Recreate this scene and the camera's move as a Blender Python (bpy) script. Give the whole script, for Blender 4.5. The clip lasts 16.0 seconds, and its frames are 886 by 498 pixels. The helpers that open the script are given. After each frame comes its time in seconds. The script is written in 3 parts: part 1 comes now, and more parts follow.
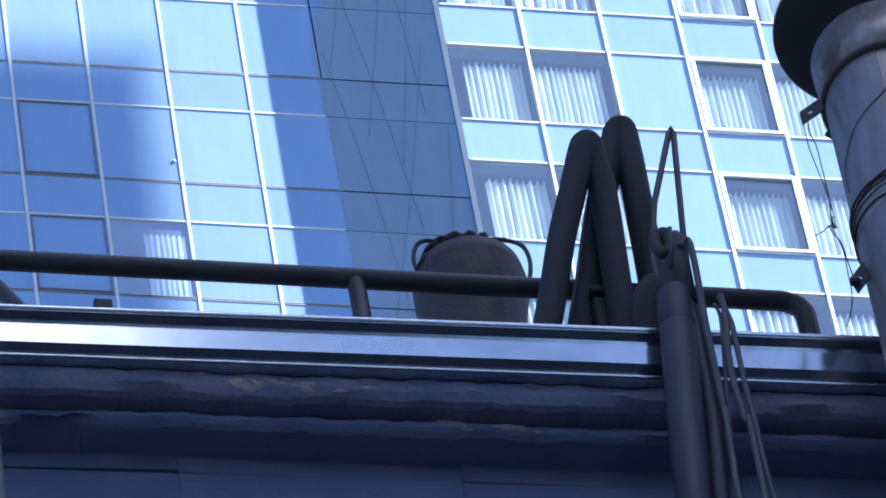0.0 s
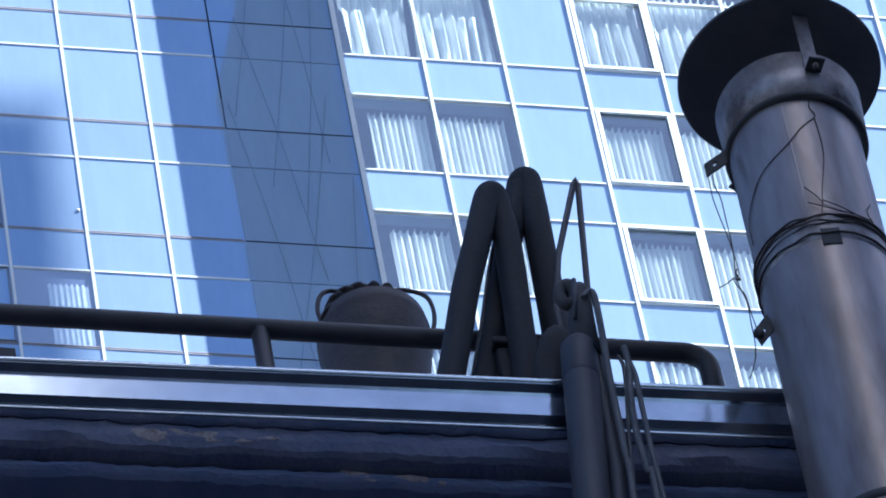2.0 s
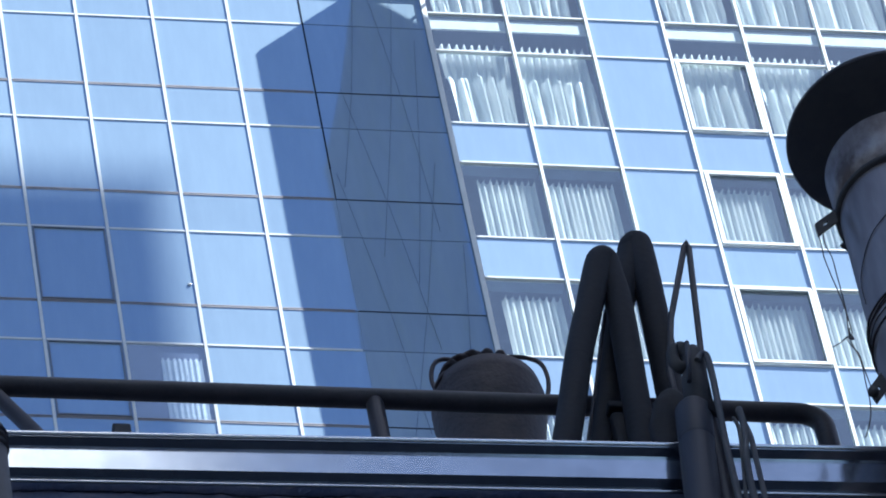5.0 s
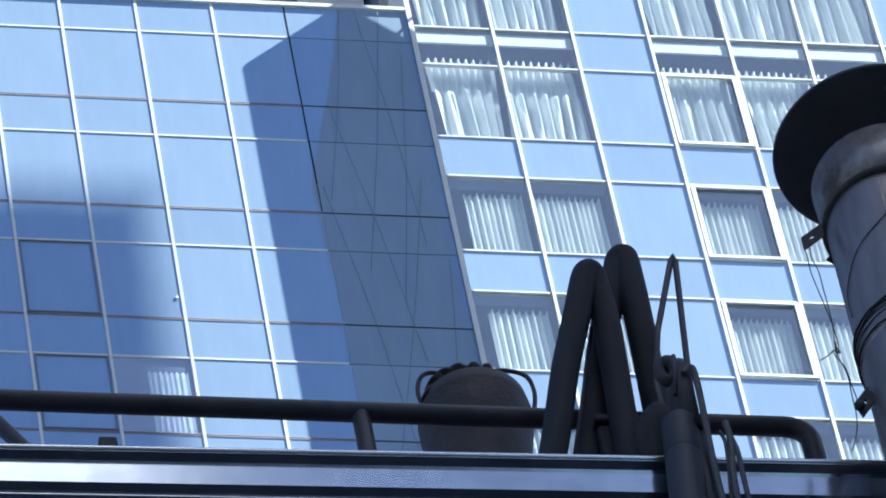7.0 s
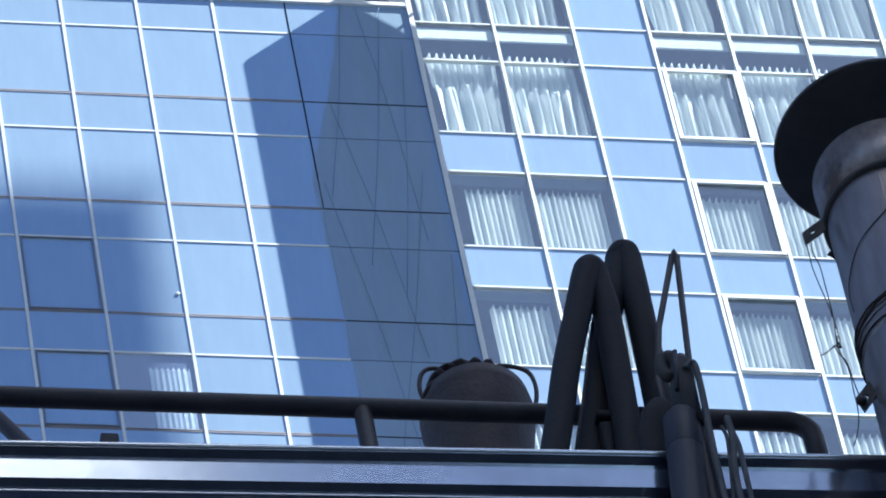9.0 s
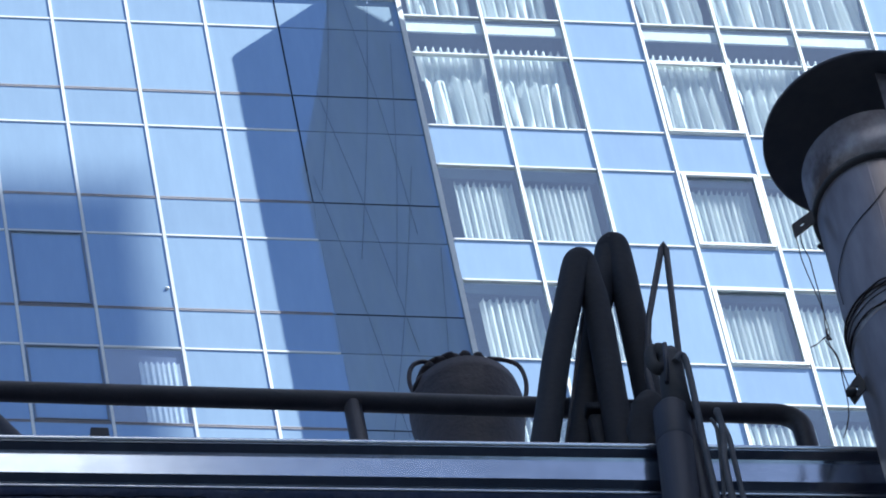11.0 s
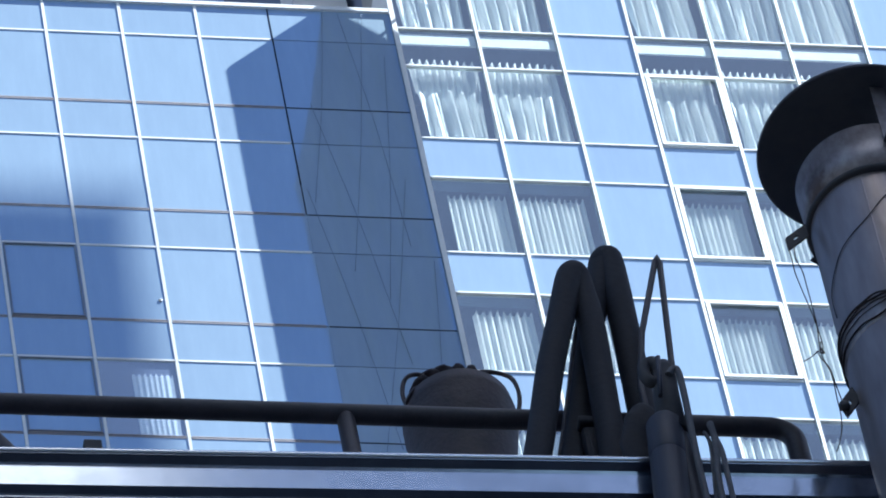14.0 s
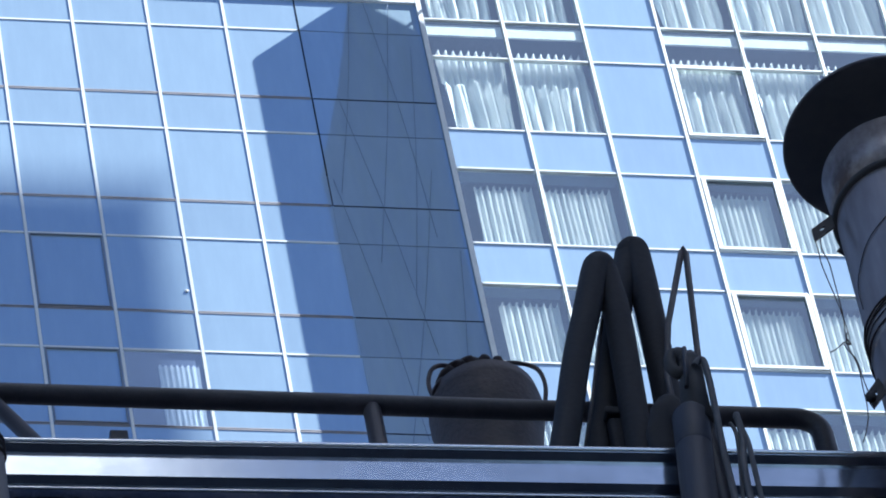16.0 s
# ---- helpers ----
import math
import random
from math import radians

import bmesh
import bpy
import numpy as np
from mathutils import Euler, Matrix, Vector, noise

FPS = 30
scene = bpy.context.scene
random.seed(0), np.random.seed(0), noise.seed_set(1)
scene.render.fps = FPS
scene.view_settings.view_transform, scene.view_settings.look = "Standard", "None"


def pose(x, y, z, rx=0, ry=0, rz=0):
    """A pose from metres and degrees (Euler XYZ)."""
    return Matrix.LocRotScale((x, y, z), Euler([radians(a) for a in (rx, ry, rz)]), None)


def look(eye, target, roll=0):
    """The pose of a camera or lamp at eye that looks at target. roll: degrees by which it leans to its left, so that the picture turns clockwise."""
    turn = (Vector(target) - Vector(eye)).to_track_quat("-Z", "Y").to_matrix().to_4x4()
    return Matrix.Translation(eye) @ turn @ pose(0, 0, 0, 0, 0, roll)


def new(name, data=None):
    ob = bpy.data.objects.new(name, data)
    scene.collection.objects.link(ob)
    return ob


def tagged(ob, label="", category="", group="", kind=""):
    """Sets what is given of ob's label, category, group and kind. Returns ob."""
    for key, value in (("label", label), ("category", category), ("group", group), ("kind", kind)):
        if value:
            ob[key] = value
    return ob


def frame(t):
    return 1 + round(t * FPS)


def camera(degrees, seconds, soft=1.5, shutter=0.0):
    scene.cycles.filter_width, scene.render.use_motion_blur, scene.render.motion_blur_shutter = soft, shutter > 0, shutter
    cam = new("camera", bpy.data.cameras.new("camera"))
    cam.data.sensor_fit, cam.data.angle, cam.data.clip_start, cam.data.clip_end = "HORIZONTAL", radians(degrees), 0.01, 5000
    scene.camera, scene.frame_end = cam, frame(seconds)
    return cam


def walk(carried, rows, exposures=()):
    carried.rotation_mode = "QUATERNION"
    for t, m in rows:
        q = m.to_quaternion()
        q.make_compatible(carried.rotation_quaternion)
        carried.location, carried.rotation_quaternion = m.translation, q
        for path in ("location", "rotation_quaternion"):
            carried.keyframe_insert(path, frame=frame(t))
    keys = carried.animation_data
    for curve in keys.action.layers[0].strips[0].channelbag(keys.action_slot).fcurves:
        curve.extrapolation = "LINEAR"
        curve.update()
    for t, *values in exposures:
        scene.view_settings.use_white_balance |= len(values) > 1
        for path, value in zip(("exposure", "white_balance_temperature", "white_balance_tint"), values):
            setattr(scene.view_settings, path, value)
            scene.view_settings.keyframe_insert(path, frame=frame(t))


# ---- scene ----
cam = camera(6.9022, 16.0, soft=1.9)
EYE = (0.0, 0.0, 1.6)
# A long lens held by hand from one spot in the street: seconds and the three turns.
ROWS = [
    (0.0, 143.2908, 6.4831, -8.5487), (0.5, 143.3582, 6.6738, -8.4803), (1.0, 143.3508, 6.8219, -8.8438),
    (1.5, 143.4761, 6.9083, -9.1919), (2.0, 143.6085, 6.9247, -9.2136), (2.5, 143.7453, 6.8811, -9.0760),
    (3.0, 143.8900, 6.8371, -8.7522), (3.5, 144.0501, 6.8528, -8.2426), (4.0, 144.1808, 6.8987, -7.8136),
    (6.5, 144.4130, 7.0935, -7.5799), (7.0, 144.4207, 7.0756, -7.6939), (7.5, 144.4234, 7.1106, -7.7073),
    (8.0, 144.4340, 7.1079, -7.7173), (8.5, 144.4150, 7.1139, -7.6611), (11.0, 144.3590, 7.3049, -7.4964),
    (11.5, 144.2548, 7.3060, -7.8011), (12.0, 144.1215, 7.3238, -8.0941), (12.5, 144.0688, 7.3585, -8.2195),
    (13.0, 144.1359, 7.3902, -8.1150), (13.5, 144.2706, 7.3564, -7.8906), (14.0, 144.4416, 7.2709, -7.6320),
    (14.5, 144.5225, 7.1780, -7.4563), (15.0, 144.5090, 7.1252, -7.3925), (15.5, 144.4397, 7.0844, -7.4598),
    (16.0, 144.3833, 7.0914, -7.5301),
]
EXPOSURE, KELVIN, TINT = 2.0, 5650, 9
walk(cam, [(t, pose(*EYE, rx, ry, rz)) for t, rx, ry, rz in ROWS], exposures=[(t, EXPOSURE + e, KELVIN + k, TINT + m) for t, e, k, m in ((0.0, 0.37, -480, 5), (1.0, 0.33, -440, 5), (2.0, 0.23, -300, 4), (3.5, 0.08, -80, 1), (6.5, 0.0, 0, 0), (16.0, 0.0, 0, 0))])

# ---- light: a clear sky and a high sun that grazes the tall fronts ----
SUN = Vector((0.48, -0.22, 0.85)).normalized()
world = bpy.data.worlds.new("sky")
scene.world = world
world.use_nodes = True
wn = world.node_tree
sky = wn.nodes.new("ShaderNodeTexSky")
sky.sky_type, sky.sun_disc = "NISHITA", False
sky.sun_elevation, sky.sun_rotation = math.asin(SUN.z), math.atan2(SUN.x, SUN.y)
sky.air_density, sky.dust_density, sky.ozone_density = 1.0, 1.2, 3.0
wn.links.new(sky.outputs[0], wn.nodes["Background"].inputs[0])
wn.nodes["Background"].inputs[1].default_value = 0.03
sun = new("sun", bpy.data.lights.new("sun", "SUN"))
sun.data.energy, sun.data.angle, sun.data.color = 5.4, radians(0.055), (1.0, 0.96, 0.9)
sun.matrix_world = look(SUN * 100, (0, 0, 0))


# ---- materials ----
def node(nt, kind, **sockets):
    n = nt.nodes.new("ShaderNode" + kind)
    for k, v in sockets.items():
        n.inputs[k.replace("_", " ")].default_value = v
    return n


def material(name, base, second, rough=0.6, metal=0.0, scale=6.0, fine=60.0, bump=0.2, spread=0.5, stretch=(1, 1, 1), random_tone=0.0, spec=0.5, rough_var=0.1):
    """Two tones mixed by a coarse and a fine noise, with a fine relief."""
    m = bpy.data.materials.new(name)
    m.use_nodes = True
    nt = m.node_tree
    b = nt.nodes["Principled BSDF"]
    co = nt.nodes.new("ShaderNodeTexCoord")
    mp = nt.nodes.new("ShaderNodeMapping")
    mp.inputs["Scale"].default_value = stretch
    nt.links.new(co.outputs["Object"], mp.inputs[0])
    big, small = node(nt, "TexNoise", Scale=scale, Detail=6.0, Roughness=0.6), node(nt, "TexNoise", Scale=fine, Detail=4.0)
    for n in (big, small):
        nt.links.new(mp.outputs[0], n.inputs["Vector"])
    add = nt.nodes.new("ShaderNodeMath")
    add.operation = "MULTIPLY_ADD"
    nt.links.new(small.outputs[0], add.inputs[0])
    add.inputs[1].default_value = 0.35
    nt.links.new(big.outputs[0], add.inputs[2])
    ramp = nt.nodes.new("ShaderNodeMapRange")
    ramp.inputs[1].default_value, ramp.inputs[2].default_value = 0.675 - spread / 2, 0.675 + spread / 2
    nt.links.new(add.outputs[0], ramp.inputs[0])
    mix = nt.nodes.new("ShaderNodeMix")
    mix.data_type = "RGBA"
    mix.inputs[6].default_value, mix.inputs[7].default_value = (*base, 1), (*second, 1)
    nt.links.new(ramp.outputs[0], mix.inputs[0])
    colour = mix.outputs[2]
    if random_tone:
        info, hsv, mr = nt.nodes.new("ShaderNodeObjectInfo"), nt.nodes.new("ShaderNodeHueSaturation"), nt.nodes.new("ShaderNodeMapRange")
        mr.inputs[3].default_value, mr.inputs[4].default_value = 1 - random_tone, 1 + random_tone
        nt.links.new(info.outputs["Random"], mr.inputs[0])
        nt.links.new(mr.outputs[0], hsv.inputs["Value"])
        nt.links.new(colour, hsv.inputs["Color"])
        colour = hsv.outputs[0]
    nt.links.new(colour, b.inputs["Base Color"])
    rr = nt.nodes.new("ShaderNodeMapRange")
    rr.inputs[3].default_value, rr.inputs[4].default_value = max(rough - rough_var, 0.02), min(rough + rough_var, 1)
    nt.links.new(big.outputs[0], rr.inputs[0])
    nt.links.new(rr.outputs[0], b.inputs["Roughness"])
    b.inputs["Metallic"].default_value = metal
    b.inputs["Specular IOR Level"].default_value = spec
    if bump:
        bp = nt.nodes.new("ShaderNodeBump")
        bp.inputs["Strength"].default_value, bp.inputs["Distance"].default_value = bump, 0.01
        nt.links.new(add.outputs[0], bp.inputs["Height"])
        nt.links.new(bp.outputs[0], b.inputs["Normal"])
    return m


def coated_glass(name, film, gloss, share, wave=0.0):
    """Opaque coated glass: a pale dusty film under a mirror-like surface, each pane a little different."""
    m = bpy.data.materials.new(name)
    m.use_nodes = True
    nt = m.node_tree
    nt.nodes.remove(nt.nodes["Principled BSDF"])
    co = nt.nodes.new("ShaderNodeTexCoord")
    n = node(nt, "TexNoise", Scale=1.1, Detail=5.0, Roughness=0.65)
    mp = nt.nodes.new("ShaderNodeMapping")
    mp.inputs["Scale"].default_value = (3.0, 1.0, 0.45)
    nt.links.new(co.outputs["Object"], mp.inputs[0])
    nt.links.new(mp.outputs[0], n.inputs["Vector"])
    info = nt.nodes.new("ShaderNodeObjectInfo")
    sm = nt.nodes.new("ShaderNodeMath")
    sm.operation = "MULTIPLY_ADD"
    nt.links.new(info.outputs["Random"], sm.inputs[0])
    sm.inputs[1].default_value = 0.35
    nt.links.new(n.outputs[0], sm.inputs[2])
    mr = nt.nodes.new("ShaderNodeMapRange")
    mr.inputs[1].default_value, mr.inputs[2].default_value = 0.3, 1.0
    mr.inputs[3].default_value, mr.inputs[4].default_value = 0.9, 1.08
    nt.links.new(sm.outputs[0], mr.inputs[0])
    hsv = nt.nodes.new("ShaderNodeHueSaturation")
    hsv.inputs["Color"].default_value = (*film, 1)
    nt.links.new(mr.outputs[0], hsv.inputs["Value"])
    d, g, mix = nt.nodes.new("ShaderNodeBsdfDiffuse"), nt.nodes.new("ShaderNodeBsdfGlossy"), nt.nodes.new("ShaderNodeMixShader")
    nt.links.new(hsv.outputs[0], d.inputs[0])
    g.inputs["Color"].default_value, g.inputs["Roughness"].default_value = (*gloss, 1), 0.015
    if wave:
        wv = node(nt, "TexNoise", Scale=0.8, Detail=1.0)
        nt.links.new(co.outputs["Object"], wv.inputs["Vector"])
        bp = nt.nodes.new("ShaderNodeBump")
        bp.inputs["Strength"].default_value, bp.inputs["Distance"].default_value = 1.0, wave
        nt.links.new(wv.outputs[0], bp.inputs["Height"])
        nt.links.new(bp.outputs[0], g.inputs["Normal"])
    mix.inputs[0].default_value = share
    nt.links.new(d.outputs[0], mix.inputs[1])
    nt.links.new(g.outputs[0], mix.inputs[2])
    nt.links.new(mix.outputs[0], nt.nodes["Material Output"].inputs[0])
    return m


def clear_glass(name, tint, share):
    m = bpy.data.materials.new(name)
    m.use_nodes = True
    nt = m.node_tree
    nt.nodes.remove(nt.nodes["Principled BSDF"])
    t, g, mix = nt.nodes.new("ShaderNodeBsdfTransparent"), nt.nodes.new("ShaderNodeBsdfGlossy"), nt.nodes.new("ShaderNodeMixShader")
    t.inputs[0].default_value = (*tint, 1)
    g.inputs["Color"].default_value, g.inputs["Roughness"].default_value = (0.9, 0.95, 1, 1), 0.01
    mix.inputs[0].default_value = share
    nt.links.new(t.outputs[0], mix.inputs[1])
    nt.links.new(g.outputs[0], mix.inputs[2])
    nt.links.new(mix.outputs[0], nt.nodes["Material Output"].inputs[0])
    return m


M_ASPHALT = material("worn asphalt", (0.05, 0.052, 0.058), (0.085, 0.087, 0.093), 0.9, scale=0.4, fine=40)
M_CONCRETE = material("concrete", (0.28, 0.27, 0.26), (0.38, 0.37, 0.35), 0.85, scale=0.5, fine=20)
# blue veil of glare is mixed into the next three base colours
M_DARK_CONCRETE = material("sooty concrete", (0.07, 0.08, 0.11), (0.13, 0.135, 0.16), 0.9, scale=3, fine=50, bump=0.6)
M_BRICK = material("sooty brick with glare blue", (0.1, 0.135, 0.25), (0.18, 0.195, 0.29), 0.9, scale=9, fine=90, bump=0.8, random_tone=0.12)
M_PLASTER = material("broken plaster with glare blue", (0.085, 0.115, 0.21), (0.25, 0.23, 0.285), 0.9, scale=5, fine=90, bump=0.8)
M_FLAKE = material("pale plaster", (0.17, 0.11, 0.105), (0.5, 0.44, 0.42), 0.9, scale=40, fine=120, bump=0.6)
M_RAIL = material("dark rail paint", (0.04, 0.036, 0.04), (0.08, 0.07, 0.075), 0.5, scale=8, fine=120, bump=0.15)
M_PIPE = material("black pipe lagging", (0.013, 0.013, 0.018), (0.027, 0.026, 0.033), 0.75, scale=6, fine=70, bump=0.3)
M_POLE = material("weathered dark pole", (0.024, 0.025, 0.036), (0.046, 0.046, 0.062), 0.55, scale=5, fine=60, bump=0.2, stretch=(1, 1, 0.2))
M_CABLE = material("grey cable sheath", (0.09, 0.09, 0.1), (0.15, 0.15, 0.16), 0.6, scale=10, fine=90, bump=0.1)
M_WIRE = material("rusty wire", (0.03, 0.02, 0.02), (0.05, 0.035, 0.03), 0.7, scale=20, fine=90, bump=0.0)
M_GUTTER = material("bright sheet metal", (0.64, 0.68, 0.74), (0.44, 0.48, 0.54), 0.12, 1.0, scale=2.2, fine=25, bump=0.004, spread=0.36, stretch=(1.6, 1, 1.2), rough_var=0.06)
M_BEAD = material("zinc lightened for edge sheen", (0.9, 0.92, 0.93), (0.75, 0.78, 0.82), 0.2, 1.0, scale=4, fine=40, bump=0.02)
M_GALV = material("stained galvanised steel", (0.5, 0.44, 0.43), (0.19, 0.15, 0.14), 0.38, 0.65, scale=2.6, fine=22, bump=0.03, stretch=(1.6, 1.6, 0.3), spread=0.5, rough_var=0.12)
M_GALV_DARK = material("smoke-stained steel", (0.46, 0.42, 0.42), (0.12, 0.09, 0.085), 0.5, 0.6, scale=7, fine=30, bump=0.04, stretch=(1.4, 1.4, 1.0), spread=0.4)
M_SOOT = material("sooty steel", (0.05, 0.05, 0.056), (0.09, 0.085, 0.085), 0.7, 0.3, scale=7, fine=50, bump=0.15)
M_CAP = material("smoky cap steel", (0.09, 0.1, 0.12), (0.16, 0.15, 0.16), 0.65, 0.4, scale=6, fine=45, bump=0.1)
M_POT = material("dark woven plastic", (0.04, 0.032, 0.034), (0.09, 0.066, 0.064), 0.6, scale=10, fine=80, bump=0.4)
M_WHITE = material("white aluminium", (0.61, 0.65, 0.66), (0.52, 0.56, 0.58), 0.4, 0.0, scale=2.0, fine=18, bump=0.02)
M_GREY_TRIM = material("dull aluminium trim", (0.2, 0.19, 0.21), (0.28, 0.265, 0.285), 0.5, 0.0, scale=3, fine=25, bump=0.02)
M_GREY_FRAME = material("grey aluminium", (0.13, 0.16, 0.2), (0.19, 0.22, 0.27), 0.45, 0.3, scale=2.0, fine=18, bump=0.02)
M_CURTAIN = material("white curtain cloth", (0.76, 0.77, 0.75), (0.64, 0.66, 0.66), 0.9, scale=3, fine=40, bump=0.05)
# room shade and blue pane reflections put into one dim colour
M_ROOM_SHADE = material("room blue darkened for shade", (0.12, 0.15, 0.23), (0.17, 0.2, 0.29), 0.9, scale=0.6, fine=8, bump=0.0)
M_RENDER = material("pale render", (0.62, 0.62, 0.62), (0.72, 0.72, 0.71), 0.85, scale=0.8, fine=15, bump=0.1)
M_PALE = material("smooth pale render", (0.6, 0.6, 0.6), (0.68, 0.68, 0.67), 0.9, scale=0.05, fine=0.4, bump=0.0)
M_DARK_TOWER = material("dark blue tower glass", (0.2, 0.3, 0.48), (0.26, 0.37, 0.56), 0.25, 1.0, scale=0.3, fine=3, bump=0.0)
M_SHADED_BAR = material("bar darkened for shadow", (0.012, 0.016, 0.024), (0.02, 0.024, 0.03), 0.6, scale=1, fine=8, bump=0.0, spec=0.0)
M_NET = material("dull blue-grey cable", (0.1, 0.14, 0.21), (0.14, 0.18, 0.25), 0.8, scale=2, fine=9, bump=0.0, spec=0.1)
M_LEFT_GLASS = coated_glass("blue mirror glass", (0.34, 0.455, 0.53), (0.06, 0.26, 0.8), 0.34, wave=0.0006)
M_RIGHT_PANEL = coated_glass("pale blue glass panel", (0.31, 0.42, 0.54), (0.45, 0.66, 1.0), 0.3)
M_PANE = clear_glass("window glass", (0.93, 0.98, 0.97), 0.25)
M_PANE_BLUE = clear_glass("blue window glass", (0.85, 0.92, 0.98), 0.3)
M_SHADE_PANEL = material("painted sheet", (0.3, 0.3, 0.32), (0.4, 0.4, 0.42), 0.6, scale=0.8, fine=9, bump=0.05)


# ---- mesh helpers ----
def add_box(bm, x0, y0, z0, x1, y1, z1, bevel=0.0):
    r = bmesh.ops.create_cube(bm, size=1.0, matrix=Matrix.LocRotScale(((x0 + x1) / 2, (y0 + y1) / 2, (z0 + z1) / 2), None, (x1 - x0, y1 - y0, z1 - z0)))
    if bevel:
        edges = list({e for v in r["verts"] for e in v.link_edges})
        bmesh.ops.bevel(bm, geom=edges, offset=bevel, segments=2, affect="EDGES", profile=0.5)
    return bm


def box(x0, y0, z0, x1, y1, z1, bevel=0.0):
    return add_box(bmesh.new(), x0, y0, z0, x1, y1, z1, bevel)


def smooth_path(points, steps=6):
    """Catmull-Rom through the points."""
    p = [Vector(q) for q in points]
    p = [2 * p[0] - p[1], *p, 2 * p[-1] - p[-2]]
    out = []
    for a, b, c, d in zip(p, p[1:], p[2:], p[3:]):
        for i in range(steps):
            t = i / steps
            out.append(0.5 * (2 * b + (c - a) * t + (2 * a - 5 * b + 4 * c - d) * t * t + (3 * b - a - 3 * c + d) * t ** 3))
    return out + [p[-2]]


def tube(points, radius, sides=16, bm=None, smooth=True, closed_ends=True):
    bm = bm or bmesh.new()
    pts = [Vector(p) for p in points]
    radii = radius if isinstance(radius, (list, tuple)) else [radius] * len(pts)
    rings, normal = [], None
    for i, p in enumerate(pts):
        d = (pts[min(i + 1, len(pts) - 1)] - pts[max(i - 1, 0)]).normalized()
        if normal is None:
            normal = d.orthogonal().normalized()
        normal = (normal - d * normal.dot(d)).normalized()
        side = d.cross(normal)
        rings.append([bm.verts.new(p + radii[i] * (normal * math.cos(a) + side * math.sin(a))) for a in (2 * math.pi * k / sides for k in range(sides))])
    for a, b in zip(rings, rings[1:]):
        for k in range(sides):
            f = bm.faces.new((a[k], a[(k + 1) % sides], b[(k + 1) % sides], b[k]))
            f.smooth = smooth
    if closed_ends:
        bm.faces.new(rings[0][::-1])
        bm.faces.new(rings[-1])
    return bm


def lathe(profile, sides=64, bm=None, centre=(0, 0, 0), closed=False):
    """Turn (radius, height) pairs about a vertical axis."""
    bm = bm or bmesh.new()
    c = Vector(centre)
    rings = [[bm.verts.new(c + Vector((r * math.cos(a), r * math.sin(a), z))) for a in (2 * math.pi * k / sides for k in range(sides))] for r, z in profile]
    pairs = list(zip(rings, rings[1:])) + ([(rings[-1], rings[0])] if closed else [])
    for a, b in pairs:
        for k in range(sides):
            f = bm.faces.new((a[k], a[(k + 1) % sides], b[(k + 1) % sides], b[k]))
            f.smooth = True
    return bm


def prism(outline, y0, y1):
    """An (x, z) outline pulled from y0 to y1."""
    bm = bmesh.new()
    a = [bm.verts.new((x, y0, z)) for x, z in outline]
    b = [bm.verts.new((x, y1, z)) for x, z in outline]
    bm.faces.new(a), bm.faces.new(b[::-1])
    for i in range(len(a)):
        j = (i + 1) % len(a)
        bm.faces.new((a[j], a[i], b[i], b[j]))
    bmesh.ops.recalc_face_normals(bm, faces=bm.faces)
    return bm


def part(name, bm, mat, parent=None, label=""):
    if isinstance(bm, bpy.types.Mesh):
        me = bm
    else:
        bmesh.ops.recalc_face_normals(bm, faces=bm.faces)
        me = bpy.data.meshes.new(name)
        bm.to_mesh(me)
        bm.free()
    if not me.materials:
        me.materials.append(mat)
    ob = new(name, me)
    if parent:
        ob.parent = parent
        ob.matrix_parent_inverse = parent.matrix_basis.inverted()
    if label:
        ob["label"] = label
    return ob


def thing(name, at, label, category, group="", kind=""):
    e = new(name)
    e.empty_display_size = 0.1
    e.location = at
    return tagged(e, label, category, group, kind)


# ---- the ground and the street round the camera ----
bm = bmesh.new()
bmesh.ops.create_grid(bm, x_segments=8, y_segments=8, size=1500)
tagged(part("ground", bm, M_ASPHALT), "worn grey asphalt street ground", "ground", kind="structure")


def street_block(name, x0, y0, x1, y1, height, label, mat=None):
    """A plain block that closes the street, with window recesses."""
    b = thing(name, ((x0 + x1) / 2, (y0 + y1) / 2, 0), label, "building")
    part("wall", box(x0, y0, 0, x1, y1, height), mat or M_CONCRETE, b)
    part("roof", box(x0, y0, height + 0.004, x1, y1, height + 0.5), M_CONCRETE, b)
    return b


# unseen; its pale render lightens what the gutter's lower faces mirror
street_block("street_building", -45, -30, 12, -8, 12, "unseen low building across the road, pale to lighten the gutter's reflections", M_RENDER)
# unseen, added to hold the sun off the old house and mirror blue light
street_block("shade_block", 22, -32, 48, 2.6, 58, "unseen tall blue glass block that keeps the sun off the old house", M_DARK_TOWER)
# unseen, height and distance set only for its soft shadow on the left glass
street_block("shade_block", 227, -69, 257.1, -40, 527.8, "unseen very tall grey block that casts a soft shadow on the glass")

# an unseen pale block added at an angle behind the street, lit by the sun, to be mirrored in the gutter and brighten it
pale = thing("reflector_block", (3.0, -14.0, 0), "unseen tall pale block set at an angle to brighten the gutter", "building")
turned = Matrix.Translation((6.9, -15.0, 0)) @ pose(0, 0, 0, 0, 0, 122)
for name, z0, z1, mat in (("wall", 0, 80, M_PALE), ("roof", 80.004, 80.6, M_CONCRETE)):
    b = box(0, 0, z0, 10, 12, z1)
    b.transform(turned)
    part(name, b, mat, pale)

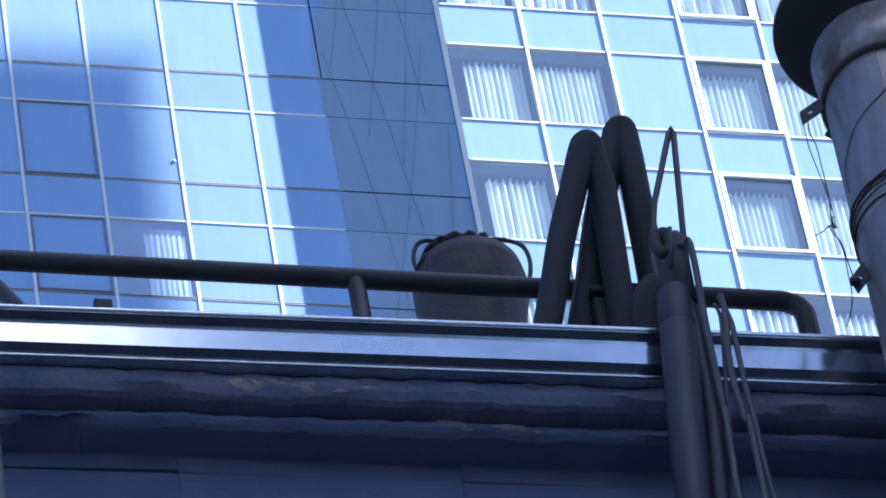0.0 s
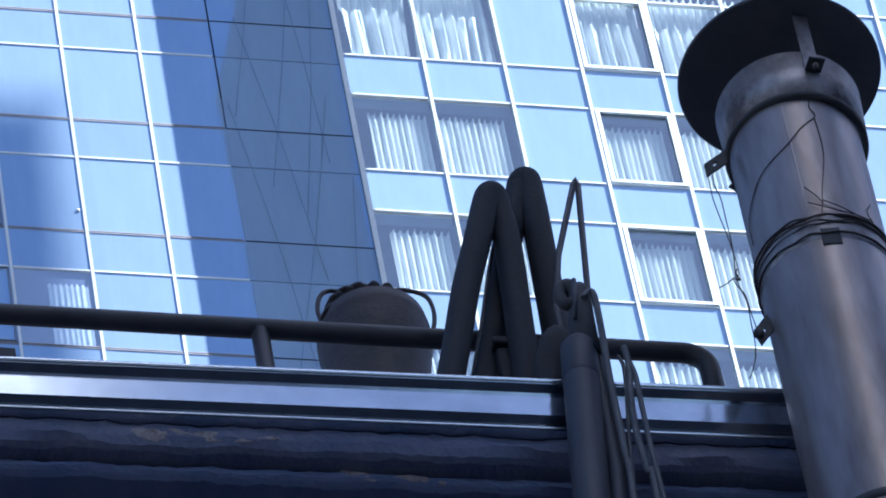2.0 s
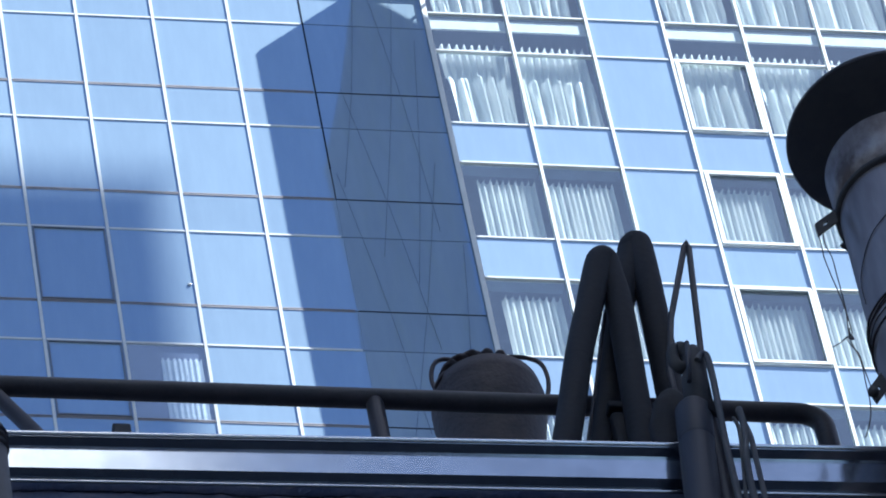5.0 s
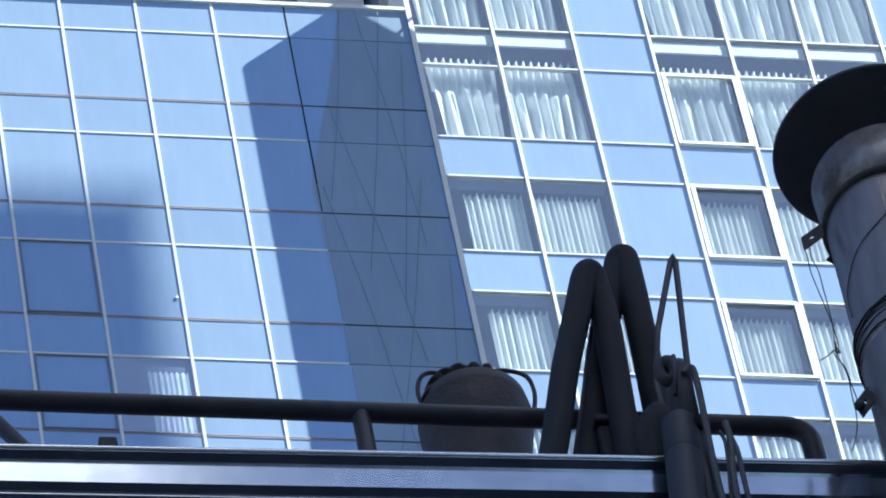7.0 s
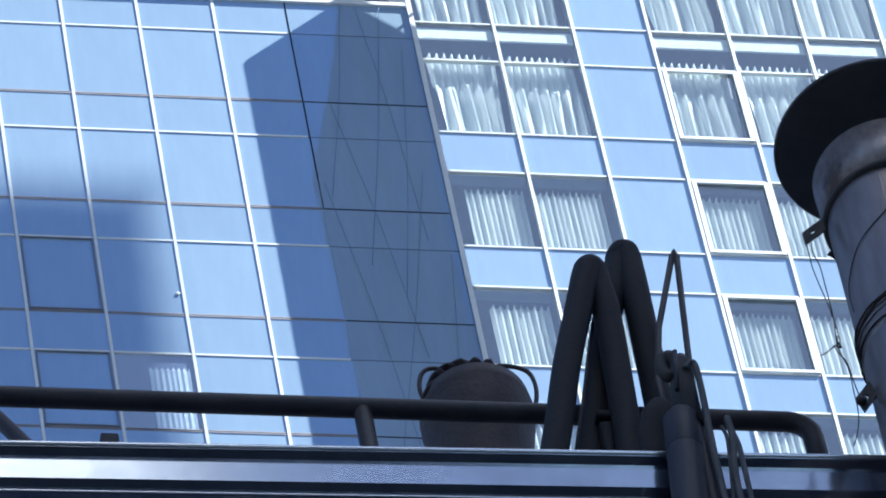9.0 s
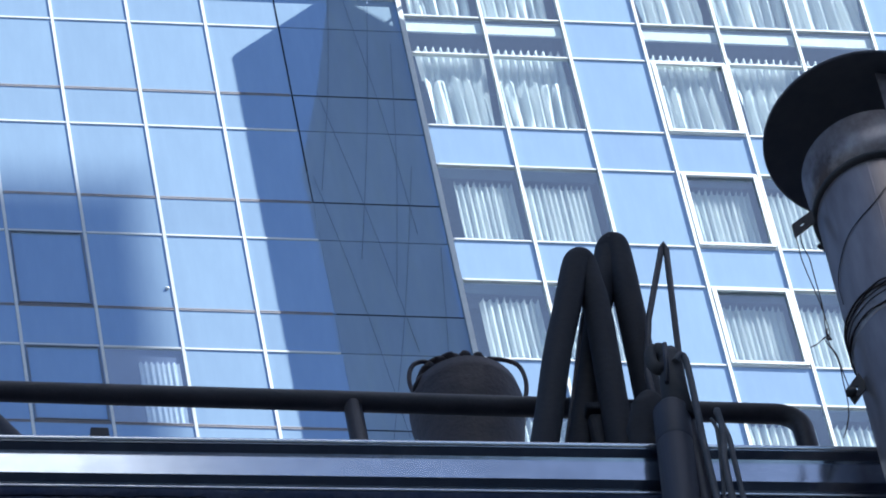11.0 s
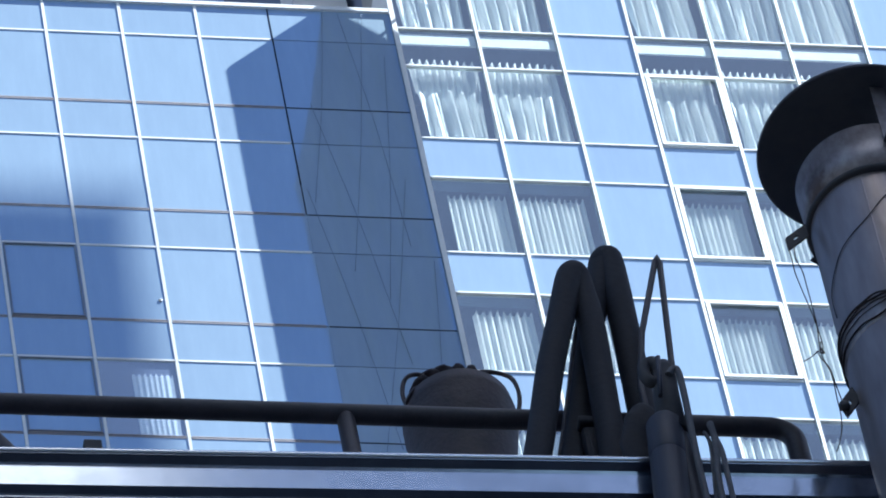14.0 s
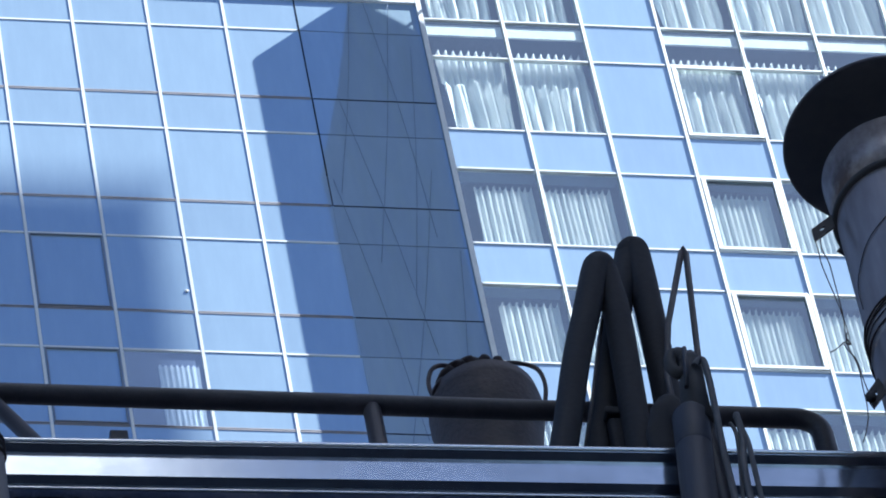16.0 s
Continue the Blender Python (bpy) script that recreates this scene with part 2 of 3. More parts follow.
# a slim dark tower of triangular plan with a diagonal lattice, seen mirrored in the blue glass
slim = thing("slim_tower", (33.5, 27, 0), "slim dark glass tower with a diagonal lattice", "building")
outline = [(31.5, 0), (34.9, 0), (34.9, 170.7), (33.12, 170.85), (32.2, 165.9), (31.34, 162.2), (31.5, 156.5), (31.52, 150)]
bm = bmesh.new()
front = [bm.verts.new((x, 30.0, z)) for x, z in outline]
back = [bm.verts.new((34.9, 24.0, z)) for x, z in outline]
bm.faces.new(front)
for i in range(len(outline)):
    j = (i + 1) % len(outline)
    bm.faces.new((front[i], front[j], back[j], back[i]))
bmesh.ops.remove_doubles(bm, verts=bm.verts, dist=0.001)
part("wall", bm, M_DARK_TOWER, slim)
for k in range(5):
    z = 140.0 + 6.2 * k
    for cx in (32.5, 33.4, 34.3):
        for lean in (-1, 1):
            a, b = (cx - lean * 0.42, z), (cx + lean * 0.42, z + 5.9)
            if z < 160 or cx > 33:
                part("lattice_rib", tube([(a[0], 30.01, a[1]), (b[0], 30.01, b[1])], 0.022, 6), M_NET, slim)

# ---- the tall glass building: the left front ----
LX = [10.75, 12.07, 13.4, 14.73, 16.05, 17.4, 18.76, 20.06, 22.285]
LZ = [92.2, 94.3, 95.28, 96.39, 98.5, 99.61, 101.74, 102.85, 105.0, 106.09, 108.22, 109.22]
LZ = LZ[:2] + LZ[3:]
FY = 70.0
glass_block = thing("glass_building", (16.5, 75, 0), "office building front of blue mirror glass with white mullions", "building")
part("wall", box(-12, FY + 0.06, 0, 22.285, 84, 109.2), M_DARK_CONCRETE, glass_block)
rng = random.Random(4)
pane_meshes = {}


def pane_mesh(w, h, thick, mat):
    key = (round(w, 3), round(h, 3), thick, mat.name)
    if key not in pane_meshes:
        me = bpy.data.meshes.new("pane")
        b = box(-w / 2, 0, -h / 2, w / 2, thick, h / 2)
        b.to_mesh(me)
        b.free()
        me.materials.append(mat)
        pane_meshes[key] = me
    return pane_meshes[key]


def add_pane(parent, x0, z0, x1, z1, y, mat, name="pane", thick=0.03, wobble=0.0):
    ob = part(name, pane_mesh(x1 - x0, z1 - z0, thick, mat), mat)
    ob.parent = parent
    ob.matrix_parent_inverse = parent.matrix_basis.inverted()
    ob.matrix_basis = pose((x0 + x1) / 2, y, (z0 + z1) / 2, rng.uniform(-wobble, wobble), 0, rng.uniform(-wobble, wobble))
    return ob


def curtain_bm(x0, x1, z0, z1, y, seed, pleat=0.16, depth=0.05, sway=0.0, tape=None):
    """Pleated cloth; sway pulls the folds aside towards the bottom, and a tape draws it in below the heading."""
    r = random.Random(seed)
    n, rows = max(int((x1 - x0) / 0.016), 8), 22
    ph, freq = r.uniform(0, 6), [r.uniform(0.85, 1.15) for _ in range(3)]
    b = bmesh.new()
    grid = []
    for j in range(rows + 1):
        v = j / rows
        z = z0 + v * (z1 - z0)
        line = []
        for i in range(n + 1):
            u = i / n * (x1 - x0)
            head = 2 * math.pi * u / 0.135 + ph
            w = 2 * math.pi * (u + sway * 0.12 * math.sin(3 * u + ph) * (1 - v)) / pleat
            dy = depth * math.sin(w * freq[0] + ph + 0.5 * math.sin(w * 0.23 * freq[1])) * (0.8 + 0.2 * math.sin(w * 0.31 + ph))
            dy += 0.3 * depth * sway * math.sin(2.2 * w * freq[2] + 3 * v)
            top = 0.0
            if tape is not None:
                up = min(max((z - tape) / 0.12 + 0.5, 0.0), 1.0)
                dy = dy * (1 - up) + up * 0.055 * math.sin(head)
                dy += 0.06 * math.exp(-((z - tape - 0.03 * math.sin(5 * u + ph)) / 0.05) ** 2)
            if j == rows:
                top = 0.045 * math.cos(head if tape is not None else w * freq[0] + ph)
            line.append(b.verts.new((x0 + u + sway * 0.1 * (1 - v) * math.sin(2.4 * u + ph), y + dy, z + top)))
        grid.append(line)
    for a, c in zip(grid, grid[1:]):
        for i in range(n):
            f = b.faces.new((a[i], a[i + 1], c[i + 1], c[i]))
            f.smooth = True
    return b


OPEN_LEFT = {(16.05, 96.39)}
for i in range(len(LX) - 1):
    for j in range(len(LZ) - 1):
        if (LX[i], LZ[j]) in OPEN_LEFT:
            continue
        low = LZ[j] < 102.0
        left, right = (0.001 if low and i == 7 else 0.012), (0.001 if low and i == 6 else 0.012)
        add_pane(glass_block, LX[i] + left, LZ[j] + 0.012, LX[i + 1] - right, LZ[j + 1] - 0.012, FY, M_LEFT_GLASS, wobble=0.03)
for x in LX[:-2]:
    part("mullion", box(x - 0.026, FY - 0.018, 90, x + 0.026, FY + 0.05, 109.2), M_WHITE, glass_block)
# this mullion and the last bay's transoms have their shadow put into the colour
part("mullion", box(20.047, FY - 0.006, 103.8, 20.073, FY + 0.05, 109.2), M_SHADED_BAR, glass_block, "thin mullion coloured dark for the shadow")
for j, z in enumerate(LZ[:-1]):
    for i in range(len(LX) - 1):
        if LX[i] == 20.06:
            if z not in (94.3, 98.5, 101.74, 105.0, 108.22):
                part("transom", box(20.08, FY - 0.006, z - 0.013, 22.24, FY + 0.05, z + 0.013), M_SHADED_BAR, glass_block)
            continue
        if z in (94.3, 98.5, 101.74, 105.0, 108.22):
            part("transom", box(LX[i] + 0.037, FY - 0.014, z - 0.022, LX[i + 1] - 0.037, FY + 0.05, z + 0.022), M_WHITE, glass_block)
        else:
            part("transom", box(LX[i] + 0.037, FY - 0.01, z - 0.03, LX[i + 1] - 0.037, FY + 0.05, z - 0.012), M_GREY_TRIM, glass_block)
            part("transom", box(LX[i] + 0.037, FY - 0.01, z + 0.016, LX[i + 1] - 0.037, FY + 0.05, z + 0.032), M_GREY_TRIM, glass_block)
part("coping", box(-12, FY - 0.05, 109.2, 22.24, FY + 0.5, 109.3), M_WHITE, glass_block, "white metal coping")
# opening sashes with dark frames
for x0, x1, z0, z1 in ((14.73, 16.05, 99.61, 101.74), (14.73, 16.05, 96.39, 98.5)):
    sash = part("sash", box(x0 + 0.05, FY - 0.03, z0 + 0.04, x0 + 0.074, FY - 0.01, z1 - 0.04), M_GREY_FRAME, glass_block, "grey opening sash")
    for b in ((x1 - 0.074, z0 + 0.04, x1 - 0.05, z1 - 0.04), (x0 + 0.076, z0 + 0.04, x1 - 0.076, z0 + 0.068), (x0 + 0.076, z1 - 0.068, x1 - 0.076, z1 - 0.04)):
        part("sash_bar", box(b[0], FY - 0.03, b[1], b[2], FY - 0.01, b[3]), M_GREY_FRAME, sash)
b = bmesh.new()
bmesh.ops.create_uvsphere(b, u_segments=16, v_segments=8, radius=0.038, matrix=Matrix.Translation((17.3, FY - 0.012, 100.2)) @ Matrix.Diagonal((1, 0.4, 1, 1)))
part("vent_button", b, M_WHITE, glass_block, "small white round vent")
# one clear window with a drawn curtain
add_pane(glass_block, 16.062, 96.402, 17.388, 98.488, FY, M_PANE_BLUE, thick=0.012).visible_shadow = False
# flat sheet just behind the pane, coloured as a shaded room
part("room_shade_sheet", box(16.06, FY + 0.034, 96.4, 17.39, FY + 0.05, 98.49), M_ROOM_SHADE, glass_block)
tagged(part("curtain", curtain_bm(16.62, 17.3, 96.42, 98.1, FY + 0.022, 5, 0.1, 0.009), M_CURTAIN), "white curtain half drawn behind blue glass", "curtain", "curtains of the tall front")

# slack cables slung crosswise in front of the last bay, down from the coping
net = thing("cable_net", (21.2, FY - 0.06, 109.2), "thin dark cables slung crosswise down the glass", "cables")
for x0, z0, x1, z1 in ((21.05, 109.2, 20.25, 103.2), (21.3, 109.2, 21.75, 102.0), (21.75, 109.2, 20.7, 101.2), (22.0, 107.8, 21.2, 100.4), (20.5, 106.2, 21.35, 98.6), (20.15, 103.6, 20.9, 96.2), (21.9, 104.0, 20.6, 96.0), (22.1, 101.6, 21.5, 95.8)):
    mid = ((x0 + x1) / 2 + 0.05, FY - 0.04, (z0 + z1) / 2)
    part("cable", tube(smooth_path([(x0, FY - 0.03, z0), mid, (x1, FY - 0.03, z1)], 4), 0.0038, 6), M_NET, net)

# plant room on the roof behind the coping
pl = thing("plant_room", (24, 76, 109.3), "pale rendered plant room on the glass roof", "roof structure")
part("wall", box(21.15, 72.0, 109.3, 22.15, 72.8, 118), M_RENDER, pl)

# ---- the tall glass building: the right front with curtained windows ----
RX = [22.303, 23.748, 25.184, 26.569, 28.004, 29.409, 30.835, 32.24, 33.625]
RZ = [93.04, 95.198, 97.356, 98.43, 100.668, 101.843, 104.071, 105.265, 107.514, 108.698, 110.956]
RY = 69.96
hotel = thing("hotel_building", (40, 75, 0), "tall hotel front of pale blue panels and white mullions", "building")
part("wall", box(22.29, RY + 1.6, 0, 60, 84, 126), M_ROOM_SHADE, hotel)
part("wall", box(22.29, RY + 0.05, 0, 60, RY + 1.596, 92.94), M_CONCRETE, hotel)
part("wall", box(22.29, RY + 0.05, 111.0, 60, RY + 1.596, 126), M_CONCRETE, hotel)
part("wall", box(33.73, RY + 0.05, 92.944, 60, RY + 1.596, 110.996), M_CONCRETE, hotel)
part("corner_trim", box(22.25, RY - 0.016, 90, 22.34, RY + 0.003, 126), M_WHITE, hotel, "white metal corner trim")
part("return_wall", box(22.29, RY + 0.005, 92.944, 22.325, RY + 1.596, 110.996), M_RENDER, hotel)
part("floor_slab", box(22.33, RY + 0.3, 108.64, 33.6, RY + 1.59, 108.71), M_ROOM_SHADE, hotel)
part("sill_board", box(22.33, RY + 0.065, 108.66, 33.6, RY + 0.298, 108.71), M_GREY_FRAME, hotel)
WINDOW_COLS = (0, 1, 3, 4, 5)
for j in range(len(RZ) - 1):
    z0, z1 = RZ[j], RZ[j + 1]
    window_band = z1 - z0 > 1.8
    transom_band = abs(z0 - 107.514) < 0.01
    for i in range(len(RX) - 1):
        x0, x1 = RX[i], RX[i + 1]
        if i in WINDOW_COLS and (window_band or transom_band):
            add_pane(hotel, x0 + 0.03, z0 + 0.03, x1 - 0.03, z1 - 0.03, RY + 0.01, M_PANE, thick=0.012).visible_shadow = False
            if window_band:
                seed = i * 31 + j
                upper = z0 > 104
                zt = z1 + (0.36 if abs(z0 - 105.265) < 0.01 else -0.04 if upper else -0.36)
                lo, hi = ((0.26, 0.0, 0.0, 0.04, 0.02, 0.0)[i], (0.1, 0.14, 0.0, 0.16, 0.1, 0.1)[i]) if not upper else ((0.1, 0.0, 0.0, 0.04, 0.0, 0.0)[i], (0.04, 0.1, 0.0, 0.1, 0.0, 0.0)[i])
                c = part("curtain", curtain_bm(x0 + lo + 0.04, x1 - hi - 0.03, z0 + 0.02, zt, RY + 0.15, seed, 0.21 if upper else 0.118, 0.1 if upper else 0.06, 1.0 if upper else 0.1, 106.93 if upper and z0 < 107 else None), M_CURTAIN)
                tagged(c, "white pleated curtain drawn behind a hotel window" if not upper else "white curtain in loose uneven folds behind a hotel window", "curtain", "curtains of the tall front")
            if transom_band:
                part("blind_box", box(x0 + 0.04, RY + 0.024, z1 - 0.45, x1 - 0.04, RY + 0.06, z1 - 0.13), M_CURTAIN, hotel, "white blind box")
        else:
            add_pane(hotel, x0 + 0.02, z0 + 0.02, x1 - 0.02, z1 - 0.02, RY, M_RIGHT_PANEL, name="panel", thick=0.3, wobble=0.02)
for x in RX[1:]:
    part("mullion", box(x - 0.027, RY - 0.035, 93.0, x + 0.027, RY + 0.06, 110.996), M_WHITE, hotel)
for z in RZ:
    for i in range(len(RX) - 1):
        part("transom", box(RX[i] + 0.041, RY - 0.02, z - 0.019, RX[i + 1] - 0.041, RY + 0.06, z + 0.019), M_WHITE, hotel)
# opening sashes
for z0, z1 in ((98.43, 100.668), (101.843, 104.071), (105.265, 107.514)):
    x0, x1 = RX[3], RX[4]
    sash = part("sash", box(x0 + 0.045, RY - 0.045, z0 + 0.04, x0 + 0.12, RY - 0.005, z1 - 0.04), M_WHITE, hotel, "white opening sash")
    for b in ((x1 - 0.12, z0 + 0.04, x1 - 0.045, z1 - 0.04), (x0 + 0.124, z0 + 0.04, x1 - 0.124, z0 + 0.11), (x0 + 0.124, z1 - 0.11, x1 - 0.124, z1 - 0.04)):
        part("sash_bar", box(b[0], RY - 0.045, b[1], b[2], RY - 0.005, b[3]), M_WHITE, sash)
# an unseen gabled panel, added out from the hotel higher up only to throw its shadow on the blue glass
SHADE_Y = FY - 25.0 * -SUN.y / SUN.z
off = (FY - SHADE_Y) / -SUN.y
dx, dz = off * SUN.x, off * SUN.z
sign = thing("shade_panel", (32.5, SHADE_Y, 118), "unseen grey gabled panel on struts added to cast a shadow", "sign")
part("sheet", prism([(19.16 + dx, 95.7 + dz), (22.2 + dx, 95.7 + dz), (22.2 + dx, 108.22 + dz), (21.09 + dx, 109.33 + dz), (19.16 + dx, 107.26 + dz)], SHADE_Y - 0.02, SHADE_Y + 0.02), M_SHADE_PANEL, sign)
for x, z in ((20.4 + dx, 108.2 + dz), (21.8 + dx, 108.2 + dz)):
    part("strut", tube([(x, SHADE_Y + 0.02, z), (x + 0.2, RY + 0.05, min(z, 125.5))], 0.03, 8), M_RAIL, sign)

# ---- the old house with its cornice, overhead at the street side ----
TURN_HOUSE = -1.03
GX, GY = 2.9, 9.4


house = thing("old_house", (GX, GY + 3, 0), "old sooty brick house with a stepped cornice", "building")
H = Matrix.Translation((GX, GY, 0)) @ pose(0, 0, 0, 0, 0, TURN_HOUSE)


def along(name, profile, x0, x1, mat, parent, label="", segments=1, jitter=0.0, seed=0):
    """An (outward, height) outline drawn along the cornice."""
    b = bmesh.new()
    r = random.Random(seed)
    rings = []
    for k in range(segments + 1):
        x = x0 + (x1 - x0) * k / segments
        rings.append([b.verts.new(H @ Vector((x - GX, -o + r.uniform(-jitter, jitter), z + r.uniform(-jitter, jitter)))) for o, z in profile])
    n = len(profile)
    for a, c in zip(rings, rings[1:]):
        for i in range(n):
            b.faces.new((a[i], a[(i + 1) % n], c[(i + 1) % n], c[i]))
    b.faces.new(rings[0]), b.faces.new(rings[-1][::-1])
    return part(name, b, mat, parent, label)


along("wall", [(-0.19, 0.0), (-0.19, 14.06), (-6, 14.06), (-6, 0)], -8, 14, M_DARK_CONCRETE, house)
along("roof_slab", [(-0.062, 14.13), (-0.062, 14.2), (-6, 14.2), (-6, 14.13)], -8, 14, M_DARK_CONCRETE, house, "dark concrete roof slab")
gutter = along("gutter", [(-0.06, 14.26), (-0.001, 14.292), (0.002, 14.2895), (0.0032, 14.286), (0.005, 14.273), (0.003, 14.2715), (-0.013, 14.2625), (-0.0135, 14.184), (-0.03, 14.172),
                          (-0.013, 14.140), (-0.011, 14.1385), (-0.0092, 14.1285), (-0.012, 14.127), (-0.06, 14.126)], -1.0, 8.0, M_GUTTER, house, "bright folded sheet-metal gutter")


# rolled edges in a lighter metal than the gutter, to paint their sheen
for outward, z, radius in ((0.0005, 14.284, 0.0085), (-0.0115, 14.1325, 0.0042)):
    bead = tube([H @ Vector((x - GX, -outward, z)) for x in (-1.0, 1.0, 2.0, 3.0, 4.0, 6.0, 8.0)], radius, 12)
    part("bead", bead, M_BEAD, gutter, "rolled edge coloured light for its sheen")


def brick_mesh(w, h, d, seed):
    r = random.Random(seed)
    b = box(-w / 2, 0, -h / 2, w / 2, d, h / 2, 0.0025)
    for v in b.verts:
        v.co += Vector((r.uniform(-1, 1), r.uniform(-1, 1), r.uniform(-1, 1))) * 0.002
    me = bpy.data.meshes.new("brick")
    b.to_mesh(me)
    b.free()
    return me


def course(outward, z0, z1, length, mat, seed, depth=0.12, name="brick"):
    meshes = []
    for k in range(5):
        me = brick_mesh(length - 0.0016, z1 - z0 - 0.0024, depth, seed * 10 + k)
        me.materials.append(mat)
        meshes.append(me)
    r = random.Random(seed)
    x = 1.2 + r.uniform(0, length)
    while x < 5.4:
        ob = part(name, r.choice(meshes), mat, house)
        ob.matrix_parent_inverse = house.matrix_basis.inverted()
        ob.matrix_basis = H @ pose(x - GX, -outward + r.uniform(-0.003, 0.003), (z0 + z1) / 2, r.uniform(-1.5, 1.5), r.uniform(-0.8, 0.8), r.uniform(-1, 1))
        x += length




def moulding(outward, z0, z1, mat, seed, depth=0.13):
    """Long worn stones of a cornice course, with ragged lower edges."""
    r = random.Random(seed)
    x = 0.9
    while x < 5.6:
        w = r.uniform(0.45, 0.8)
        b = bmesh.new()
        n = int(w / 0.018)
        rows = [(0.0, z1), (0.004, z0 + (z1 - z0) * 0.75), (0.006, z0 + (z1 - z0) * 0.4), (0.0, z0 + 0.008), (-0.012, z0), (-depth, z0), (-depth, z1)]
        rings = []
        for i in range(n + 1):
            xx = x + (w + 0.001) * i / n
            ring = []
            for k, (o, z) in enumerate(rows):
                f = noise.noise(Vector((xx * 9, z * 22, seed * 7.1))) * 0.007 + noise.noise(Vector((xx * 34, z * 60, seed))) * 0.006
                chip = max(0.0, noise.noise(Vector((xx * 5.5, seed * 3.3, 1.7))) - 0.1) * 0.03 if k in (3, 4) else 0.0
                live = k < 5
                ring.append(b.verts.new(H @ Vector((xx - GX, -(outward + o + (f - chip * 0.8) * live), z + (f * 0.5 + chip) * live * (k > 1)))))
            rings.append(ring)
        m = len(rows)
        for a, c in zip(rings, rings[1:]):
            for k in range(m):
                b.faces.new((a[k], a[(k + 1) % m], c[(k + 1) % m], c[k]))
        b.faces.new(rings[0]), b.faces.new(rings[-1][::-1])
        part("stone", b, mat, house)
        x += w


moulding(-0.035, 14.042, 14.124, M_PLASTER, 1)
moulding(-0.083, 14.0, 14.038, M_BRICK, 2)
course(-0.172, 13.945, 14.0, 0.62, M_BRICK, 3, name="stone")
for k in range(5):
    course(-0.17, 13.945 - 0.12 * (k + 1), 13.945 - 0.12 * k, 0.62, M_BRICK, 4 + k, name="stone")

# lighter flakes of plaster that still cling to the upper course
FLAKES = ((2.4, 14.086, 0.05, 0.022), (2.43, 14.08, 0.045, 0.03), (2.477, 14.086, 0.05, 0.022), (2.545, 14.088, 0.055, 0.014), (2.57, 14.078, 0.045, 0.022), (2.61, 14.073, 0.05, 0.014), (2.674, 14.083, 0.05, 0.012), (2.87, 14.03, 0.05, 0.016), (2.9, 14.02, 0.05, 0.014), (2.995, 14.025, 0.06, 0.016), (3.061, 14.012, 0.014, 0.009))
r = random.Random(12)
for x, z, w, h in FLAKES:
    b = bmesh.new()
    bmesh.ops.create_icosphere(b, subdivisions=3, radius=1.0)
    for v in b.verts:
        v.co += Vector(noise.noise_vector(v.co * 2.6 + Vector((x * 9, 0, 0)))) * 0.6
    back = -0.031 if z > 14.045 else -0.079
    b.transform(H @ pose(x - GX, -back, z, 0, r.uniform(-12, 12), 0) @ Matrix.Diagonal((w / 1.7, 0.0022, h / 1.5, 1)))
    part("plaster_flake", b, M_FLAKE, house)

# ---- the low rail on the roof edge ----
rail = thing("roof_rail", (2.9, 9.66, 14.2), "dark painted tubular rail along the roof edge", "railing")
RZ0, RR = 14.779, 0.0245


def roof(x, back, z):
    return Vector((x, GY + back + 0.003, z))


end = [roof(0.2, 0.25, RZ0), roof(2.0, 0.25, RZ0), roof(3.6, 0.25, RZ0), roof(3.735, 0.25, RZ0)]
bend = [roof(3.745 + 0.055 * math.sin(a), 0.25, RZ0 - 0.055 + 0.055 * math.cos(a)) for a in (0.26 * k for k in range(7))]
part("top_tube", tube(end + bend + [roof(3.80, 0.25, 14.2)], RR, 20), M_RAIL, rail)
part("post", tube([roof(2.765, 0.25, 14.2), roof(2.765, 0.25, RZ0 - 0.015)], 0.021, 16), M_RAIL, rail)
part("post", tube([roof(0.6, 0.25, 14.2), roof(0.6, 0.25, RZ0 - 0.015)], 0.021, 16), M_RAIL, rail)
part("brace", tube([roof(1.86, 0.26, 14.84), roof(2.03, 0.2, 14.44), roof(2.06, 0.12, 14.2)], 0.018, 14), M_RAIL, rail, "slanting dark brace")
block = thing("roof_block", roof(2.18, 0.04, 14.2), "small dark block on the gutter edge", "block")
part("body", add_box(bmesh.new(), 2.117, 9.46, 14.2, 2.157, 9.5, 14.395, 0.003), M_SOOT, block)

block = thing("roof_block", (3.67, 9.48, 14.2), "small dark block on the gutter edge", "block")
part("body", add_box(bmesh.new(), 3.652, 9.46, 14.2, 3.69, 9.5, 14.392, 0.003), M_SOOT, block)

# ---- the tub behind the rail ----
stand = thing("plinth", (3.147, 10.02, 14.2), "dark concrete plinth under the plant tub", "plinth")
part("body", box(3.05, 9.92, 14.2, 3.245, 10.12, 14.84, 0.01), M_DARK_CONCRETE, stand)
tub = thing("plant_tub", (3.147, 10.02, 14.84), "dark brown plastic plant tub with two loop handles", "plant tub")
prof = [(0.000, 14.845), (0.085, 14.845), (0.093, 14.85), (0.106, 15.0), (0.116, 15.1), (0.125, 15.16), (0.136, 15.22), (0.132, 15.24), (0.136, 15.255), (0.130, 15.3), (0.114, 15.305), (0.109, 15.2), (0.000, 15.19)]
part("body", lathe(prof, 48, centre=(3.141, 10.02, 0)), M_POT, tub)
